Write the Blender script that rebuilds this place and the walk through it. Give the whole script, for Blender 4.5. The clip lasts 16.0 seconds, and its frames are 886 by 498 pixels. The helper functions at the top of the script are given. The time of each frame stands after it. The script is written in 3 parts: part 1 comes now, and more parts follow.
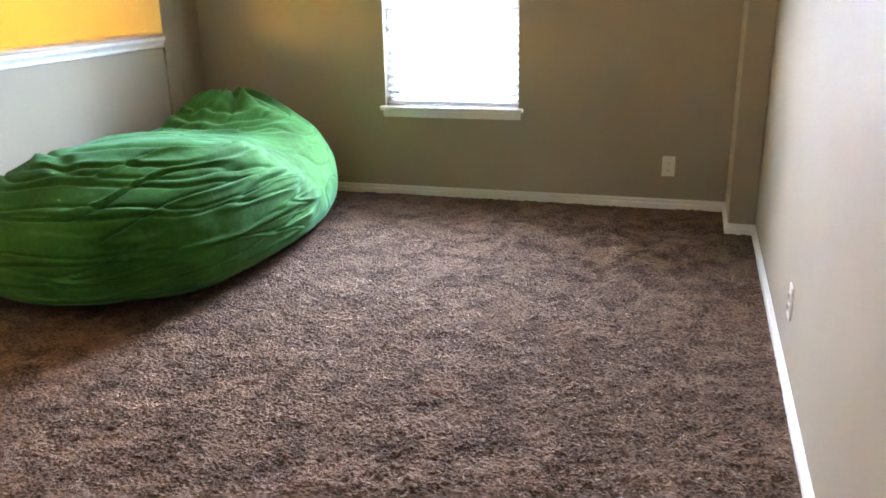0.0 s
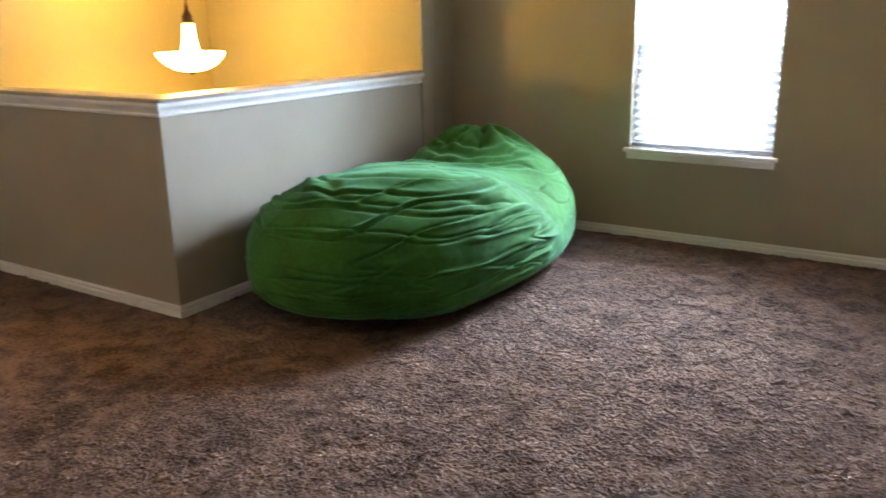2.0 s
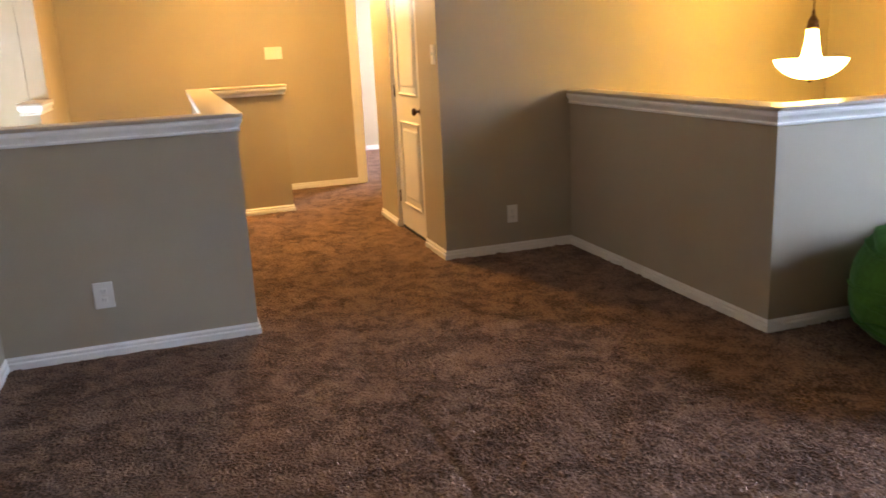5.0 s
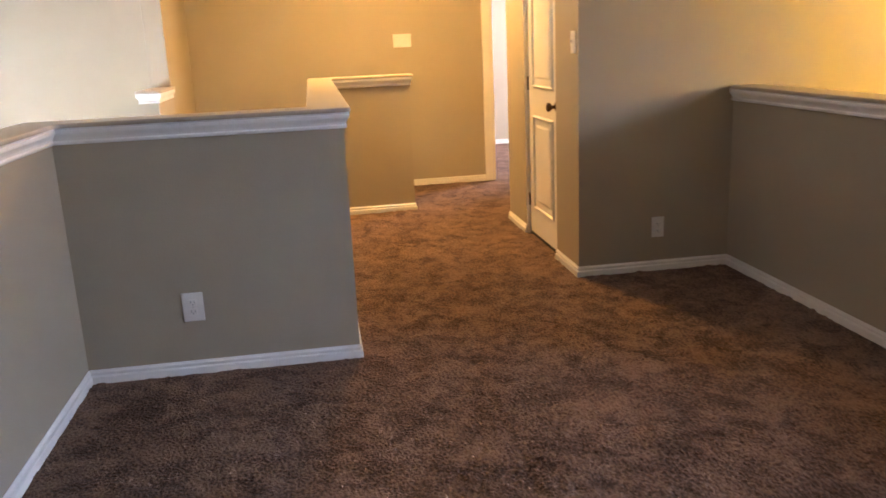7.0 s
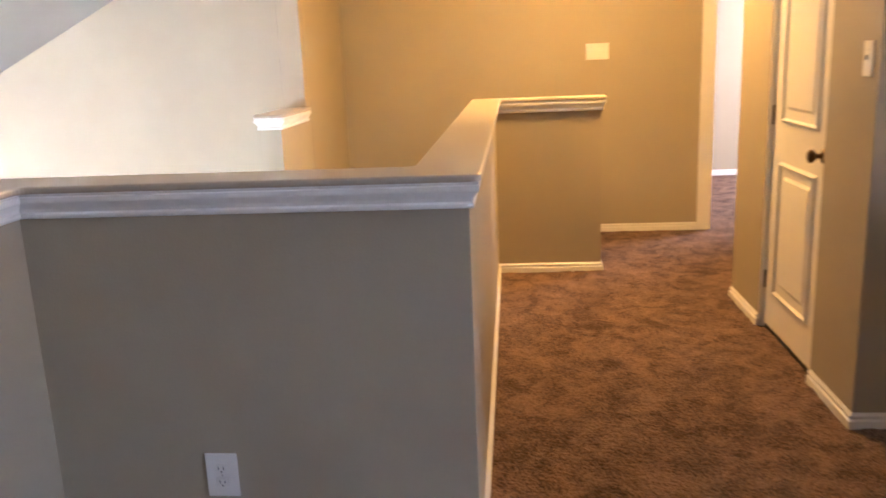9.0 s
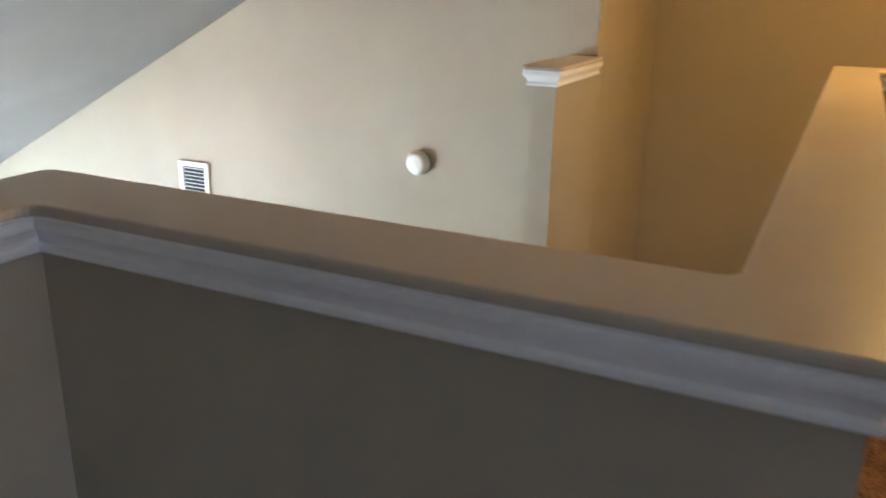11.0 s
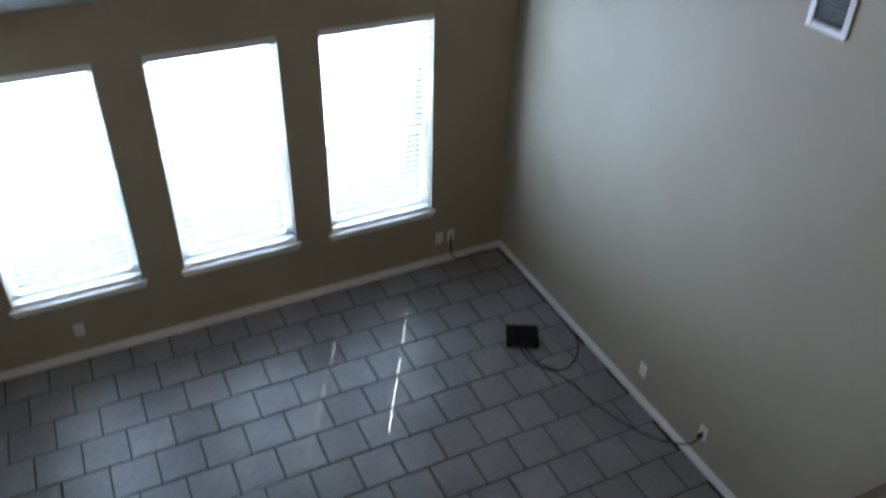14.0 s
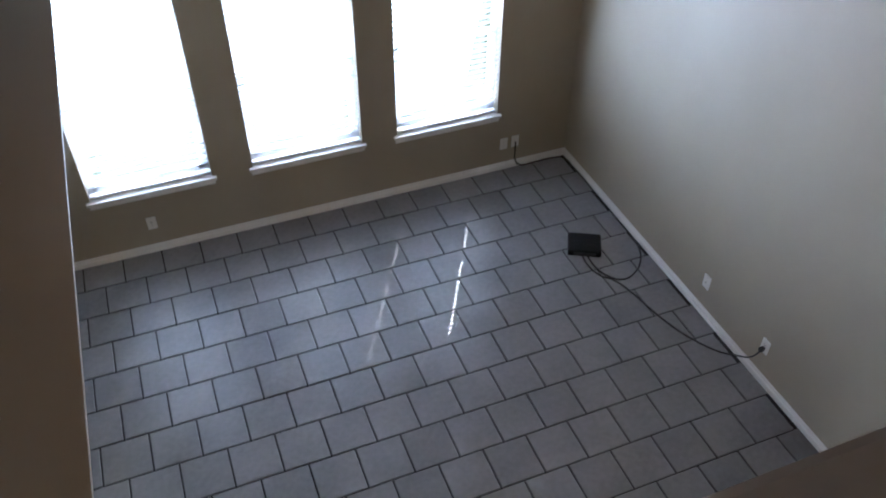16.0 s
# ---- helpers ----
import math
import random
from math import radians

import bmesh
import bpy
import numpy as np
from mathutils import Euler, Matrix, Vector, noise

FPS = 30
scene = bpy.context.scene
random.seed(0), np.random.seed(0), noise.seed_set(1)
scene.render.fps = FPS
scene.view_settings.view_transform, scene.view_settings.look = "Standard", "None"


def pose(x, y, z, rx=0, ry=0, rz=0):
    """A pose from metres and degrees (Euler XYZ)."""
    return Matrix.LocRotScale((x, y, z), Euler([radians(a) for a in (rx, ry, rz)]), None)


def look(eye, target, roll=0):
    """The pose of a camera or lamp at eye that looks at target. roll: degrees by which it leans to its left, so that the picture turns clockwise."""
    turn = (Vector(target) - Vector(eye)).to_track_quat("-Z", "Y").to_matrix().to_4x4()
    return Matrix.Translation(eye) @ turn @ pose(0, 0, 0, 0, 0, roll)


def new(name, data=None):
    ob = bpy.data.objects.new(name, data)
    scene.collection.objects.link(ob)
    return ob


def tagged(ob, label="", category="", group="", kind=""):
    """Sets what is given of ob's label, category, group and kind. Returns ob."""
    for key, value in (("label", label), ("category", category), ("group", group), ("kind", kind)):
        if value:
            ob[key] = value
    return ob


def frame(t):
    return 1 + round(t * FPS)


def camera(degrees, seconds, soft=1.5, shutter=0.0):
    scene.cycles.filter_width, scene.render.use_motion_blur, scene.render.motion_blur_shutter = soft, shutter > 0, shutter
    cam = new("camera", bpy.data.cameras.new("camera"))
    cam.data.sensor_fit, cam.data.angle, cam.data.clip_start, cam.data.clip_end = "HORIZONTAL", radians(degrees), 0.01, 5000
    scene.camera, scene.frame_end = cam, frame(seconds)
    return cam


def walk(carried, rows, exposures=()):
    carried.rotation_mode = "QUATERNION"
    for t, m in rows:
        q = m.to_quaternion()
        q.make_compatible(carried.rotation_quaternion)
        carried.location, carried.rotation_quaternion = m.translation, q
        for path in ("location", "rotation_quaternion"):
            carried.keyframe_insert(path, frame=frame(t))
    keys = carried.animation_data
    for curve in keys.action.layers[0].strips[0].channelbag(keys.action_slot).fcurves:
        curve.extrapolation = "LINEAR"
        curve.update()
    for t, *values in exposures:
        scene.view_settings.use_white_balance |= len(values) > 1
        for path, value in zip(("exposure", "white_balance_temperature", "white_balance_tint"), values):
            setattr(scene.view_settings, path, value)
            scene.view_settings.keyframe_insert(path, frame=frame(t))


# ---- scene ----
cam = camera(57.2, 16.0, 1.6, 0.4)
PATH = [
    (0, (0.758, 0.249, 1.323), (0.201, 2.063, 0.689), -1.3),
    (0.5, (0.755, 0.239, 1.326), (0.138, 2.035, 0.699), -1.3),
    (1, (0.735, 0.233, 1.35), (0.034, 2.002, 0.734), -1.2),
    (1.5, (0.697, 0.199, 1.358), (-0.128, 1.925, 0.775), -1.0),
    (2, (0.677, 0.179, 1.367), (-0.365, 1.795, 0.818), -0.9),
    (2.5, (0.66, 0.164, 1.363), (-0.569, 1.646, 0.823), -1.0),
    (3, (0.628, 0.138, 1.358), (-0.742, 1.493, 0.823), -1.2),
    (3.5, (0.613, 0.14, 1.368), (-0.884, 1.36, 0.849), -1.6),
    (4, (0.59, 0.121, 1.364), (-1.059, 1.131, 0.851), -2.1),
    (4.5, (0.597, 0.096, 1.389), (-1.169, 0.883, 0.876), -2.6),
    (4.7, (0.587, 0.068, 1.379), (-1.219, 0.768, 0.876), -2.7),
    (7, (-0.01, 0.245, 1.353), (-1.926, 0.53, 0.855), -2.6),
    (7.5, (-0.312, 0.364, 1.348), (-2.239, 0.504, 0.831), -2.0),
    (8, (-0.687, 0.405, 1.33), (-2.616, 0.478, 0.81), -2.2),
    (8.5, (-1.079, 0.427, 1.356), (-3.021, 0.449, 0.878), -2.6),
    (9, (-1.492, 0.471, 1.377), (-3.43, 0.292, 0.915), -2.4),
    (9.2, (-1.62, 0.47, 1.374), (-3.542, 0.205, 0.892), -2.6),
    (11.3, (-2.779, 0.203, 1.434), (-4.436, -0.74, 0.831), 1.1),
    (11.5, (-2.87, 0.126, 1.443), (-4.483, -0.901, 0.857), 1.0),
    (12, (-3.027, -0.099, 1.428), (-4.412, -1.417, 0.841), 1.6),
    (12.5, (-3.103, -0.246, 1.442), (-4.263, -1.767, 0.856), 2.0),
    (13, (-3.135, -0.462, 1.438), (-4.132, -2.067, 0.782), 1.2),
    (13.5, (-3.172, -0.677, 1.415), (-4.066, -2.256, 0.574), 0.2),
    (14, (-3.233, -0.824, 1.367), (-3.954, -2.279, 0.199), 1.4),
    (14.5, (-3.221, -0.87, 1.305), (-3.774, -2.233, -0.05), 1.6),
    (15, (-3.221, -0.883, 1.294), (-3.674, -2.187, -0.153), 0.7),
    (15.5, (-3.19, -0.876, 1.303), (-3.655, -2.196, -0.125), 0.4),
    (16, (-3.142, -0.836, 1.337), (-3.691, -2.213, -0.005), 0.3),
]
EXPOSURES = [(0.0, 4.4, 7150, 2), (2.0, 4.05, 7000, 3), (3.0, 3.95, 7000, 3), (4.7, 3.75, 6900, 8), (6.8, 3.65, 6450, 11), (8.0, 3.8, 6400, 13), (9.2, 3.5, 6400, 14), (11.3, 2.4, 6350, 3), (12.5, 1.8, 5850, 4),
             (13.0, 1.05, 6000, 6), (13.5, 0.75, 5600, 5), (14.0, 0.65, 5500, 5), (14.3, 0.0, 5600, 7), (14.5, 0.0, 5700, 9), (15.0, 1.35, 5500, 13), (15.5, 1.3, 5500, 13), (16.0, 1.1, 5500, 13)]
walk(cam, [(t, look(e, g, r)) for t, e, g, r in PATH], EXPOSURES)

# ---- light ----
SUN_FROM = Vector((-0.485 * 0.676, -0.874 * 0.676, 0.737))
world = bpy.data.worlds.new("sky")
scene.world = world
world.use_nodes = True
sky = world.node_tree.nodes.new("ShaderNodeTexSky")
sky.sky_type = "NISHITA"
sky.sun_disc = False
sky.sun_elevation = radians(47.5)
sky.sun_rotation = radians(209)
world.node_tree.links.new(sky.outputs[0], world.node_tree.nodes["Background"].inputs[0])
world.node_tree.nodes["Background"].inputs[1].default_value = 0.1


def lamp(name, kind, m, energy, color, **size):
    data = bpy.data.lights.new(name, kind)
    data.energy, data.color = energy, color
    if kind == "AREA":
        data.shape, data.size, data.size_y = "RECTANGLE", size["w"], size["h"]
    if kind == "SUN":
        data.angle = radians(0.2)
    ob = new(name, data)
    ob.matrix_world = m
    return ob


lamp("sun", "SUN", look(SUN_FROM * 30, (0, 0, 0)), 3.0, (1.0, 0.95, 0.86))
DAY = (0.68, 0.80, 1.0)
WARM = (1.0, 0.50, 0.14)
lamp("sky_north", "AREA", look((-0.65, 5.70, 1.72), (-0.65, 4.2, 0.72)), 55.0, (0.54, 0.66, 1.0), w=1.5, h=1.7)
for cx in (-2.89, -4.135, -5.35):
    lamp("sky_south", "AREA", look((cx, -6.85, -1.65), (cx, -5.0, -2.25)), 132.0, DAY, w=1.1, h=2.1)
lamp("sky_bedroom", "AREA", look((-9.3, 4.35, 1.5), (-9.0, 2.0, 0.9)), 32.0, (0.95, 0.84, 0.95), w=1.2, h=1.3)


# ---- materials ----
def mat(name, c1, c2, rough, scale=3.0, fine=60.0, bump=0.1, dist=0.002, metal=0.0, spec=0.5, fine_mix=0.25, transmit=0.0, sheen=0.0):
    """Two colours mixed by a broad noise, broken up by a fine one that also gives the relief."""
    m = bpy.data.materials.new(name)
    m.use_nodes = True
    nt = m.node_tree
    n, l = nt.nodes, nt.links
    b = n["Principled BSDF"]
    geo = n.new("ShaderNodeNewGeometry")
    big, small = n.new("ShaderNodeTexNoise"), n.new("ShaderNodeTexNoise")
    big.inputs["Scale"].default_value, big.inputs["Detail"].default_value = scale, 5
    small.inputs["Scale"].default_value, small.inputs["Detail"].default_value = fine, 3
    mixf = n.new("ShaderNodeMix")
    mixf.inputs[0].default_value = fine_mix
    ramp = n.new("ShaderNodeValToRGB")
    ramp.color_ramp.elements[0].position, ramp.color_ramp.elements[1].position = 0.32, 0.68
    ramp.color_ramp.elements[0].color, ramp.color_ramp.elements[1].color = (*c1, 1), (*c2, 1)
    for t in (big, small):
        l.new(geo.outputs["Position"], t.inputs["Vector"])
    l.new(big.outputs[0], mixf.inputs[2])
    l.new(small.outputs[0], mixf.inputs[3])
    l.new(mixf.outputs[0], ramp.inputs[0])
    l.new(ramp.outputs[0], b.inputs["Base Color"])
    b.inputs["Roughness"].default_value, b.inputs["Metallic"].default_value = rough, metal
    b.inputs["Specular IOR Level"].default_value = spec
    b.inputs["Transmission Weight"].default_value = transmit
    b.inputs["Sheen Weight"].default_value = sheen
    if bump:
        bp = n.new("ShaderNodeBump")
        bp.inputs["Strength"].default_value, bp.inputs["Distance"].default_value = bump, dist
        l.new(small.outputs[0], bp.inputs["Height"])
        l.new(bp.outputs[0], b.inputs["Normal"])
    return m


def vary(m, amount):
    """Each piece a little lighter or darker than its neighbours."""
    nt = m.node_tree
    b = nt.nodes["Principled BSDF"]
    info, mr, hsv = nt.nodes.new("ShaderNodeObjectInfo"), nt.nodes.new("ShaderNodeMapRange"), nt.nodes.new("ShaderNodeHueSaturation")
    mr.inputs[3].default_value, mr.inputs[4].default_value = 1 - amount, 1 + amount
    src = b.inputs["Base Color"].links[0].from_socket
    nt.links.new(info.outputs["Random"], mr.inputs[0])
    nt.links.new(mr.outputs[0], hsv.inputs["Value"])
    nt.links.new(src, hsv.inputs["Color"])
    nt.links.new(hsv.outputs[0], b.inputs["Base Color"])
    return m


def glow(name, color, strength):
    m = bpy.data.materials.new(name)
    m.use_nodes = True
    b = m.node_tree.nodes["Principled BSDF"]
    b.inputs["Base Color"].default_value = (0.9, 0.86, 0.78, 1)
    b.inputs["Roughness"].default_value = 0.35
    b.inputs["Emission Color"].default_value, b.inputs["Emission Strength"].default_value = (*color, 1), strength
    return m


PAINT = mat("wall_paint", (0.337, 0.287, 0.204), (0.387, 0.332, 0.239), 0.62, 0.9, 140, 0.35, 0.0016, fine_mix=0.12)
# White ceiling greyed in the paint: dimness away from the windows put into colour.
CEIL = mat("ceiling_paint_dimmed", (0.28, 0.268, 0.245), (0.32, 0.308, 0.282), 0.8, 1.2, 90, 0.35, 0.002, fine_mix=0.15)
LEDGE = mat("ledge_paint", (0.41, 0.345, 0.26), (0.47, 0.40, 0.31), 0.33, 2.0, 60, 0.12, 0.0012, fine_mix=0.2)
TRIM = mat("trim_paint", (0.74, 0.72, 0.68), (0.82, 0.80, 0.76), 0.35, 3.0, 45, 0.08, 0.001, fine_mix=0.3)
DOORPAINT = mat("door_paint", (0.72, 0.68, 0.58), (0.79, 0.75, 0.65), 0.38, 2.5, 120, 0.10, 0.0008, fine_mix=0.3)
PLASTIC = mat("white_plastic", (0.70, 0.68, 0.63), (0.78, 0.76, 0.71), 0.3, 8, 80, 0.0)
DARKSLOT = mat("dark_slot", (0.02, 0.02, 0.02), (0.03, 0.03, 0.03), 0.5, 8, 80, 0.0)
CARPET = mat("carpet", (0.084, 0.049, 0.034), (0.285, 0.174, 0.121), 0.95, 6.5, 85, 1.0, 0.03, spec=0.1, fine_mix=0.54, sheen=0.06)
next(n for n in CARPET.node_tree.nodes if n.type == "TEX_NOISE").inputs["Distortion"].default_value = 1.0
ramp = next(n for n in CARPET.node_tree.nodes if n.type == "VALTORGB")
ramp.color_ramp.elements[0].position, ramp.color_ramp.elements[1].position = 0.40, 0.60
GREEN = mat("green_suede", (0.021, 0.078, 0.007), (0.054, 0.195, 0.033), 0.85, 3.5, 55, 0.25, 0.003, spec=0.15, fine_mix=0.3, sheen=0.28)
nap = GREEN.node_tree.nodes["Principled BSDF"]
nap.inputs["Sheen Roughness"].default_value = 0.42
nap.inputs["Sheen Tint"].default_value = (0.42, 0.95, 0.62, 1)
TILE = vary(mat("slate_tile", (0.158, 0.156, 0.156), (0.252, 0.248, 0.245), 0.30, 2.3, 26, 0.16, 0.002, spec=0.6, fine_mix=0.35), 0.10)
GROUT = mat("grout", (0.010, 0.010, 0.011), (0.022, 0.022, 0.024), 0.9, 6, 200, 0.4, 0.002)
BLACK = mat("black_plastic", (0.004, 0.004, 0.0045), (0.009, 0.009, 0.01), 0.5, 6, 180, 0.2, 0.0006, spec=0.2)
RUBBER = mat("black_rubber", (0.006, 0.006, 0.007), (0.014, 0.014, 0.015), 0.6, 12, 200, 0.0)
BRONZE = mat("aged_bronze", (0.06, 0.035, 0.02), (0.13, 0.08, 0.045), 0.35, 20, 90, 0.05, 0.0005, metal=1.0)
STEEL = mat("satin_nickel", (0.45, 0.42, 0.38), (0.55, 0.52, 0.47), 0.3, 20, 120, 0.0, metal=1.0)
VENTWHITE = mat("vent_enamel", (0.72, 0.73, 0.74), (0.80, 0.81, 0.82), 0.4, 6, 90, 0.05, 0.0006)
VINYL = mat("window_vinyl", (0.70, 0.71, 0.72), (0.78, 0.79, 0.80), 0.4, 5, 80, 0.0)
SLAT = mat("blind_slat", (0.74, 0.75, 0.76), (0.80, 0.81, 0.82), 0.45, 6, 60, 0.05, 0.0005)
SUBSTRATE = mat("plain_plaster", (0.35, 0.31, 0.26), (0.40, 0.36, 0.30), 0.9, 2, 50, 0.2)
OUTSIDE = mat("dry_grass", (0.10, 0.12, 0.05), (0.20, 0.20, 0.10), 0.95, 0.8, 12, 0.6, 0.05)
GLASS = mat("pane_glass", (0.95, 0.97, 0.97), (0.96, 0.98, 0.98), 0.02, 1, 1, 0.0, transmit=1.0)
SHADE = glow("alabaster_glass", (1.0, 0.58, 0.13), 8.0)
DOME = glow("frosted_dome", (1.0, 0.50, 0.15), 17.0)
DOME_HALL = glow("frosted_dome_hall", (1.0, 0.54, 0.15), 32.0)


# ---- building helpers ----
def mesh(name, bm, material, smooth=False):
    me = bpy.data.meshes.new(name)
    bmesh.ops.recalc_face_normals(bm, faces=bm.faces)
    bm.to_mesh(me)
    bm.free()
    me.materials.append(material)
    if smooth:
        for p in me.polygons:
            p.use_smooth = True
    return me


def part(name, bm, material, parent=None, label="", smooth=False):
    ob = new(name, mesh(name, bm, material, smooth))
    ob.parent = parent
    return tagged(ob, label)


def structure(name, bm, material, label="", smooth=False):
    return tagged(part(name, bm, material, None, label or name.replace("_", " "), smooth), kind="structure")


def thing(name, label, category, group="", place=None):
    ob = tagged(new(name), label, category, group)
    if place is not None:
        ob.matrix_world = place
    return ob


def slab(bm, x0, x1, y0, y1, z0, z1, bevel=0.0, segments=2):
    """A box between those limits, with rounded edges if bevel is given."""
    made = bmesh.ops.create_cube(bm, size=1)["verts"]
    for v in made:
        v.co = Vector(((x0 + x1) / 2 + v.co.x * (x1 - x0), (y0 + y1) / 2 + v.co.y * (y1 - y0), (z0 + z1) / 2 + v.co.z * (z1 - z0)))
    if bevel:
        edges = {e for v in made for e in v.link_edges}
        bmesh.ops.bevel(bm, geom=list(edges), offset=bevel, segments=segments, profile=0.5, affect="EDGES")
    return bm


def boxes(*limits, bevel=0.0):
    bm = bmesh.new()
    for lim in limits:
        slab(bm, *lim, bevel=bevel)
    return bm


def lathe(profile, steps=32, m=None):
    """A body of revolution about z from (radius, height) pairs."""
    bm = bmesh.new()
    rings = []
    for r, z in profile:
        rings.append([bm.verts.new((r * math.cos(2 * math.pi * i / steps), r * math.sin(2 * math.pi * i / steps), z)) for i in range(steps)])
    for a, b in zip(rings, rings[1:]):
        for i in range(steps):
            bm.faces.new((a[i], a[(i + 1) % steps], b[(i + 1) % steps], b[i]))
    bm.faces.new(rings[0][::-1])
    bm.faces.new(rings[-1])
    if m is not None:
        bm.transform(m)
    return bm


def sweep(path, profile, closed=False):
    """Runs a profile of (outwards, height) pairs along a plan line; outwards is to the right of the way walked; corners are mitred."""
    bm = bmesh.new()
    pts = [Vector(p) for p in path]
    count = len(pts)
    rings = []
    for i, p in enumerate(pts):
        before = pts[i - 1] if (closed or i > 0) else None
        after = pts[(i + 1) % count] if (closed or i < count - 1) else None
        ways = [w.normalized() for w in ((p - before) if before is not None else None, (after - p) if after is not None else None) if w is not None]
        rights = [Vector((w.y, -w.x)) for w in ways]
        out = sum(rights, Vector((0, 0)))
        out = out / out.length_squared * (1 if len(rights) == 1 else 2) if len(rights) == 2 else rights[0]
        rings.append([bm.verts.new((p.x + out.x * o, p.y + out.y * o, z)) for o, z in profile])
    pairs = list(zip(rings, rings[1:])) + ([(rings[-1], rings[0])] if closed else [])
    k = len(profile)
    for a, b in pairs:
        for j in range(k):
            bm.faces.new((a[j], b[j], b[(j + 1) % k], a[(j + 1) % k]))
    if not closed:
        bm.faces.new(rings[0])
        bm.faces.new(rings[-1][::-1])
    return bm


def tube(name, points, radius, material, parent=None, label=""):
    data = bpy.data.curves.new(name, "CURVE")
    data.dimensions, data.bevel_depth, data.bevel_resolution, data.resolution_u = "3D", radius, 3, 6
    s = data.splines.new("BEZIER")
    s.bezier_points.add(len(points) - 1)
    for bp, p in zip(s.bezier_points, points):
        bp.co = p
        bp.handle_left_type = bp.handle_right_type = "AUTO"
    data.materials.append(material)
    ob = new(name, data)
    ob.parent = parent
    return tagged(ob, label)


def merged(*bms):
    """Joins several bmeshes into the first."""
    first = bms[0]
    for other in bms[1:]:
        me = bpy.data.meshes.new("joined")
        other.to_mesh(me)
        other.free()
        first.from_mesh(me)
        bpy.data.meshes.remove(me)
    return first


# ---- plan ----
LOW = -3.15                      # living room floor
TOP = 2.46                       # loft ceiling
EAST, NORTH = 1.13, 5.055        # loft walls
BLOCK = -4.327                   # wall between hall closet and foyer void
VENT, SOUTH = -6.535, -6.275     # living room walls
FAR = -7.75                      # end of the hall
CAP = 1.102


def slope(y):
    return -0.39 + 0.507 * (y - SOUTH)


# floors
structure("floor", boxes((-3.545, EAST, -0.905, NORTH, -0.30, -0.006), (BLOCK, -3.545, 0.26, 2.69, -0.30, -0.006),
                         (-6.70, BLOCK, 0.26, 1.70, -0.30, -0.006), (-11.0, -5.9, 1.0, 4.5, -0.301, -0.007), (-5.9, BLOCK - 0.12, 1.70, 2.62, -0.302, -0.008)), CARPET, "brown cut-pile carpet over the loft floor")


def pile(name, x0, x1, y0, y1, step, height):
    """Carpet pile as a fine uneven sheet: tufts, clumps and trodden patches."""
    rng = np.random.default_rng(7)
    nx, ny = int((x1 - x0) / step), int((y1 - y0) / step)

    def smooth(a, r):
        for axis in (0, 1):
            a = sum(np.roll(a, k, axis) for k in range(-r, r + 1)) / (2 * r + 1)
        return a
    tuft = rng.random((nx, ny))
    clump = smooth(rng.random((nx, ny)), 1)
    patch = smooth(smooth(rng.random((nx, ny)), 12), 12)
    for a in (clump, patch):
        a -= a.min()
        a /= a.max()
    z = height * (0.40 * tuft + 0.85 * clump ** 1.5 + 0.35 * patch) - 0.62 * height
    seam_y = np.linspace(y0, y1, ny)[None, :]
    z = z - 0.55 * height * np.exp(-((seam_y - 0.83) / 0.011) ** 2)
    gx = np.linspace(x0, x1, nx)[:, None] + (rng.random((nx, ny)) - 0.5) * step * 0.8
    gy = np.linspace(y0, y1, ny)[None, :] + (rng.random((nx, ny)) - 0.5) * step * 0.8
    gx[0], gx[-1], gy[:, 0], gy[:, -1] = x0, x1, y0, y1
    co = np.stack([gx, gy, z], axis=-1).reshape(-1, 3)
    i = np.arange(nx * ny).reshape(nx, ny)
    quads = np.stack([i[:-1, :-1], i[1:, :-1], i[1:, 1:], i[:-1, 1:]], axis=-1).reshape(-1, 4)
    me = bpy.data.meshes.new(name)
    me.vertices.add(len(co))
    me.vertices.foreach_set("co", co.ravel())
    me.loops.add(quads.size)
    me.loops.foreach_set("vertex_index", quads.ravel())
    me.polygons.add(len(quads))
    me.polygons.foreach_set("loop_start", np.arange(0, quads.size, 4))
    me.polygons.foreach_set("loop_total", np.full(len(quads), 4))
    me.update(calc_edges=True)
    me.materials.append(CARPET)
    for p in me.polygons:
        p.use_smooth = True
    return tagged(new(name, me), "brown mauve carpet pile with trodden patches", "carpet", kind="stuff")


pile("carpet_pile", -2.365, EAST, 0.55, NORTH, 0.0095, 0.020)
pile("carpet_pile", BLOCK, EAST, -0.79, 0.55, 0.017, 0.018)
pile("carpet_pile", BLOCK, -2.365, 0.55, 2.575, 0.014, 0.018)
pile("carpet_pile", FAR, BLOCK, 0.36, 1.67, 0.02, 0.018)

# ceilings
structure("ceiling", boxes((-11.0, EAST + 0.15, -0.65, NORTH + 0.3, TOP, TOP + 0.15)), CEIL, "flat white loft ceiling, its paint greyed to look dim")
bm = bmesh.new()
for y, z in ((SOUTH - 0.16, slope(SOUTH - 0.16)), (-0.65, slope(-0.65))):
    for x in (FAR - 0.2, EAST + 0.15):
        bm.verts.new((x, y, z))
        bm.verts.new((x, y, z + 0.18))
bm.verts.ensure_lookup_table()
bmesh.ops.convex_hull(bm, input=bm.verts[:])
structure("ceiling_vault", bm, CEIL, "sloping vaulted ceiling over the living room")

